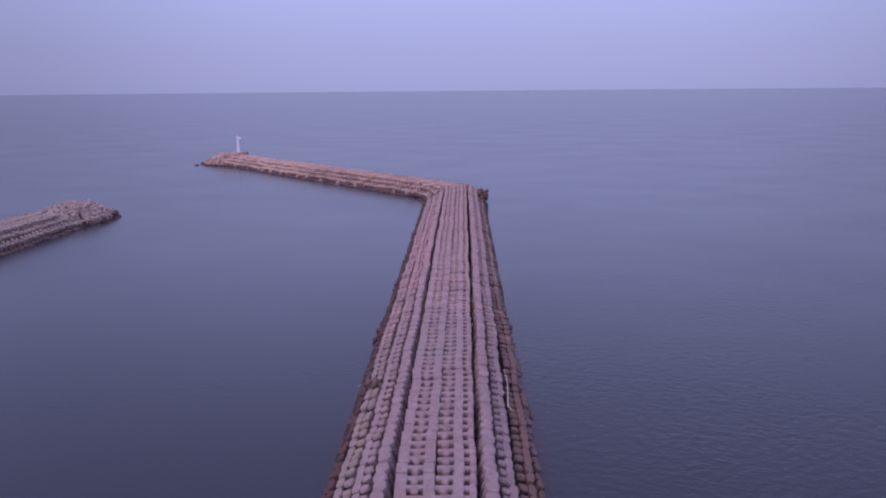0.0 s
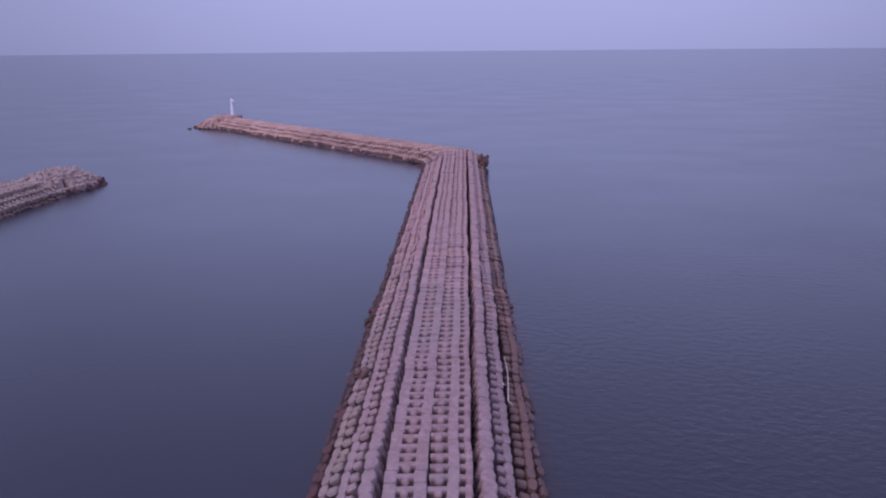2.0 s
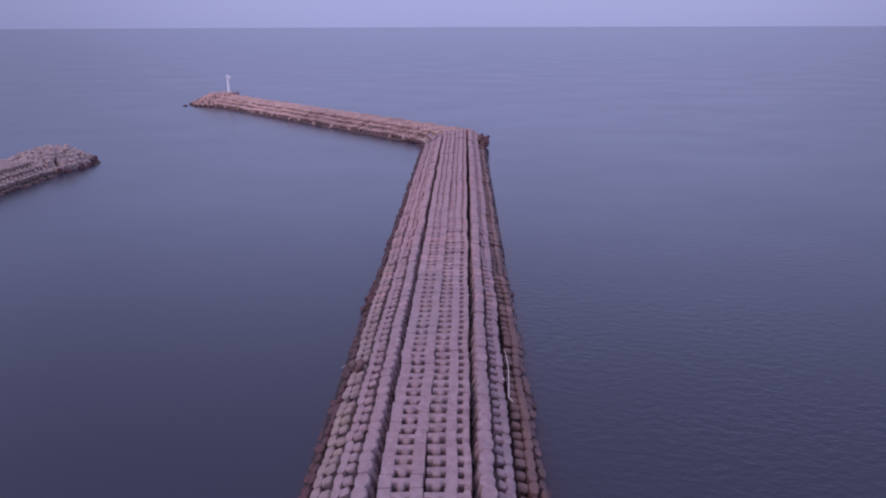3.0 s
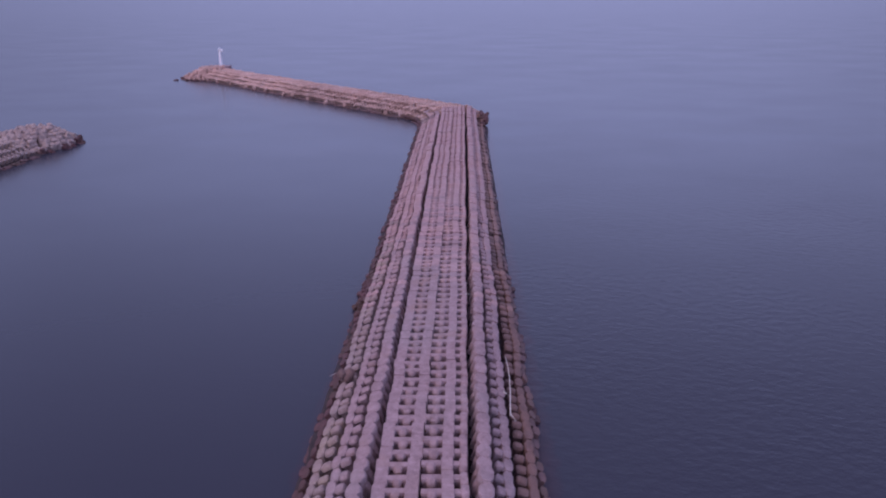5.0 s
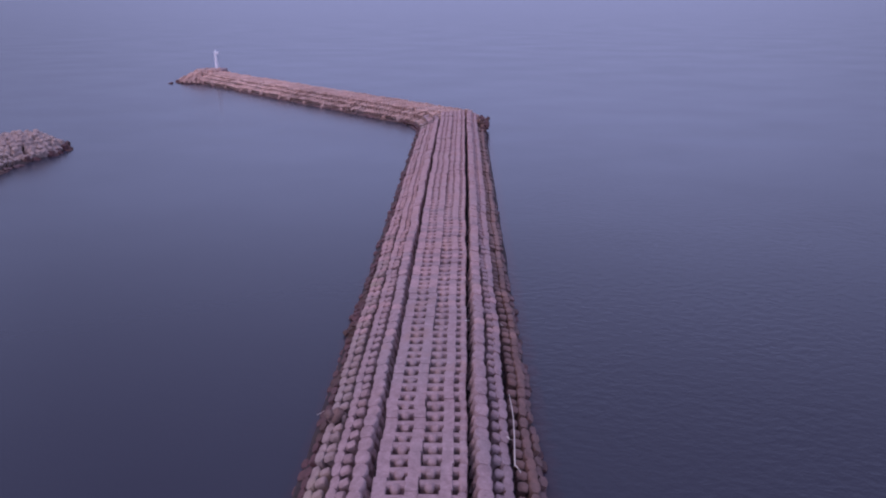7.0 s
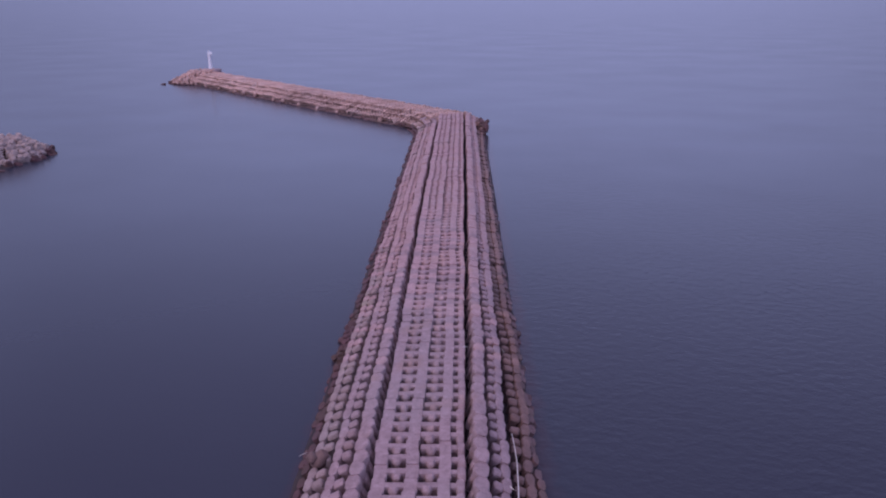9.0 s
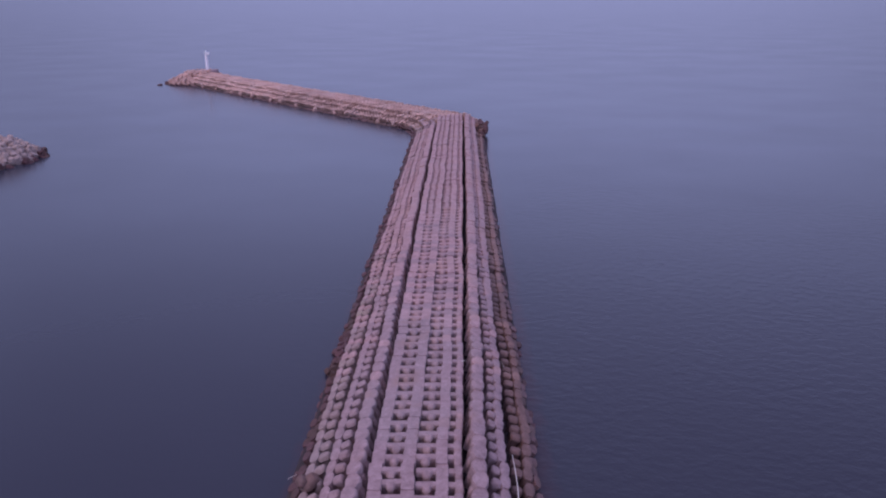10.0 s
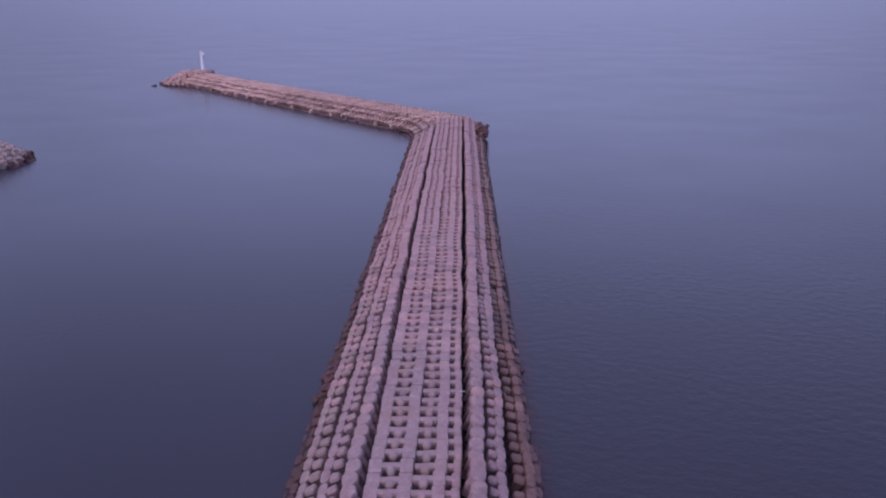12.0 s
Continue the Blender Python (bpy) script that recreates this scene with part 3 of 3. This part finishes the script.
arm, arm_rest = leg("angled breakwater arm of warm pinkish concrete blocks with a round head", ARM, 172, -12, 2, arm_keep, lambda k, x, s: True, wet=-0.3, tint_name="sandy_")
core(arm, -4, 150)
dome_core(arm, -0.5, 151, 13.2, 12.4, 4.3)
rng = random.Random(12)
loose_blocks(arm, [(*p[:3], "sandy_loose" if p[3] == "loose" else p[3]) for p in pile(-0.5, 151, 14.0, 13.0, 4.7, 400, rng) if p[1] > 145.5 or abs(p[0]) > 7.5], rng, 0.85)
loose_blocks(arm, [(-16.8, 152.5, 0.1, "loose_wet")], rng)
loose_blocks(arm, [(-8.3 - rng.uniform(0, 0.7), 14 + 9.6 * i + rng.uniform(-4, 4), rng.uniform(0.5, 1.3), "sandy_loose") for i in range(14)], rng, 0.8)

# the inner slope swings round the corner in concentric rows
rng = random.Random(14)
for kind, off, z, tilt, name in (("crest", 4.5, 3.6, 12, "crest_block"), ("edge", 2.2, 3.3, 0, "edge_block"), ("slope_left", 6.06, 2.8, 24, "slope_block"), ("edge_left", 7.85, 1.75, 28, "edge_block"), ("toe", 8.75, 0.7, 34, "toe_block"), ("sunk", 9.3, 0.1, 20, "submerged_block")):
    first, last = (18, 38) if off < 3 else (0, BEND)
    n = round((33.9 - off) * radians(last - first) / PITCH)
    for i in range(n):
        turn = first + (last - first) * (i + 0.5) / n
        r = 33.0 + 1.8 * turn / BEND - off + 0.5 * sway(i * PITCH, 50 + off, 0.3)
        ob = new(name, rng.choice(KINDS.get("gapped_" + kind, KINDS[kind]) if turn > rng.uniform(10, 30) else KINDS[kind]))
        ob.matrix_basis = Matrix.Translation(TURN_AT) @ pose(0, 0, 0, 0, 0, turn) @ block_pose(0, r, z + sway(i * PITCH, 60 + off, 0.4) + rng.uniform(-0.18, 0.18), -(tilt + rng.uniform(-9, 9)), -1, rng, 9.0, 1.2, 4.0)
        ob.parent = main

# the detached breakwater beyond the harbour mouth
ISLAND = pose(-102.0, 138, -0.1, 0, 0, -3)
island, island_rest = leg("detached breakwater of pale concrete blocks with a tumbled head", ISLAND, 104, -70, 3, lambda k, x, s: s < 30.5, lambda k, x, s: s > -22, wet=-0.25, tint_name="grey_")
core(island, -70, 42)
dome_core(island, 0.2, 41.5, 9.5, 11.4, 3.4)
rng = random.Random(13)
loose_blocks(island, [(*p[:3], "grey_loose" if p[3] == "loose" else p[3]) for p in pile(0.2, 41.5, 10.2, 12.5, 3.7, 190, rng, 0.45) if p[1] > 28.5], rng, 1.35)
joined("armour_layer", island_rest, island)


# ---- beacon ----
def beacon(at):
    root = thing("light_beacon", at, "white slender light beacon mast on the breakwater head", "beacon")
    rng = random.Random(3)
    bm = bmesh.new()
    stump(bm, 0, 0, ((-1.6, 3.7, 3.7, 1.3), (0.25, 3.7, 3.7, 1.3), (0.32, 3.6, 3.6, 1.3), (0.33, 1.0, 1.0, 0.3), (0.6, 0.9, 0.9, 0.3)), rng, 0.01, True)
    part("platform", bm, PALE, root, "pale concrete platform")
    bm = bmesh.new()
    bmesh.ops.create_cone(bm, cap_ends=True, segments=20, radius1=0.65, radius2=0.48, depth=6.8, matrix=pose(0, 0, 3.8))
    part("mast", bm, WHITE_PAINT, root)
    bm = bmesh.new()
    bmesh.ops.create_cone(bm, cap_ends=True, segments=20, radius1=0.75, radius2=0.75, depth=0.12, matrix=pose(0, 0, 7.2))
    part("gallery", bm, WHITE_PAINT, root)
    bm = bmesh.new()
    bmesh.ops.create_cone(bm, cap_ends=True, segments=16, radius1=0.34, radius2=0.30, depth=0.8, matrix=pose(0, 0, 7.6))
    part("lantern", bm, LENS_GLASS, root, "pale glass lantern")
    bm = bmesh.new()
    stump(bm, 0.85, -0.2, ((6.2, 0.42, 0.30, 0.06), (6.25, 0.48, 0.36, 0.06), (7.15, 0.48, 0.36, 0.06), (7.2, 0.42, 0.30, 0.06)), rng, 0.005, True)
    part("equipment_box", bm, WHITE_PAINT, root, "white box on the side of the mast")
    return root


beacon(pose(-101.6, 327.4, 4.35))


# ---- driftwood and a displaced block ----
def branch(name, points, r0, r1, label, category="", group=""):
    """A bleached, slightly crooked stick through the points, tapering."""
    bm = bmesh.new()
    rings = []
    pts = [Vector(p) for p in points]
    for i, p in enumerate(pts):
        t = (pts[min(i + 1, len(pts) - 1)] - pts[max(i - 1, 0)]).normalized()
        a = t.orthogonal().normalized()
        b = t.cross(a)
        r = r0 + (r1 - r0) * i / (len(pts) - 1)
        rings.append([bm.verts.new(p + r * (math.cos(k * math.tau / 8) * a + math.sin(k * math.tau / 8) * b)) for k in range(8)])
    for a, b in zip(rings, rings[1:]):
        for i in range(8):
            bm.faces.new((a[i], a[(i + 1) % 8], b[(i + 1) % 8], b[i])).smooth = True
    bm.faces.new(rings[0][::-1])
    bm.faces.new(rings[-1])
    bmesh.ops.recalc_face_normals(bm, faces=bm.faces)
    me = bpy.data.meshes.new(name)
    bm.to_mesh(me)
    bm.free()
    me.materials.append(DRIFTWOOD)
    return tagged(new(name, me), label, category, group)


trunk = branch("driftwood_pole", ((6.60, 72.9, 2.62), (6.70, 71.0, 2.66), (6.72, 69.0, 2.74), (6.62, 66.5, 2.80), (6.50, 64.6, 2.86), (6.42, 63.0, 2.92)), 0.03, 0.048, "long bleached driftwood pole lying along the sloping blocks", "driftwood")
twig = branch("fork", ((6.42, 63.1, 2.92), (6.62, 62.8, 2.86), (6.80, 62.5, 2.74)), 0.04, 0.025, "short pale forked end")
twig.parent = trunk


branch("driftwood_stick", ((6.05, 66.3, 3.02), (6.2, 66.0, 3.06), (6.45, 65.9, 2.98)), 0.05, 0.03, "short pale driftwood stick beside the long pole", "driftwood", "driftwood sticks")
branch("driftwood_stick", ((-9.5, 72.2, 0.90), (-9.2, 72.3, 1.02), (-8.9, 72.4, 1.15)), 0.012, 0.016, "short pale driftwood stick caught on the toe blocks", "driftwood", "driftwood sticks")


branch("driftwood_stick", ((2.95, 84.0, 4.06), (3.15, 84.15, 4.02), (3.4, 84.2, 3.97)), 0.03, 0.02, "short pale driftwood stick bridging the gap beside the deck", "driftwood", "driftwood sticks")
branch("driftwood_stick", ((6.35, 85.9, 3.02), (6.5, 85.8, 2.98), (6.7, 85.5, 2.75)), 0.03, 0.02, "short pale driftwood stick lying on the slope blocks", "driftwood", "driftwood sticks")


def dislodged(x, y, z, size, seed):
    bm = tumbled_block(random.Random(seed))
    me = bpy.data.meshes.new("concrete_block")
    bm.to_mesh(me)
    bm.free()
    me.materials.append(BROWN)
    ob = new("concrete_block", me)
    ob.matrix_basis = pose(x, y, z, 20, 35, 50) @ Matrix.Scale(size, 4)
    return tagged(ob, "dislodged brown concrete block resting on the sloping blocks", "block")


dislodged(-7.5, 70.4, 1.9, 0.85, 4)
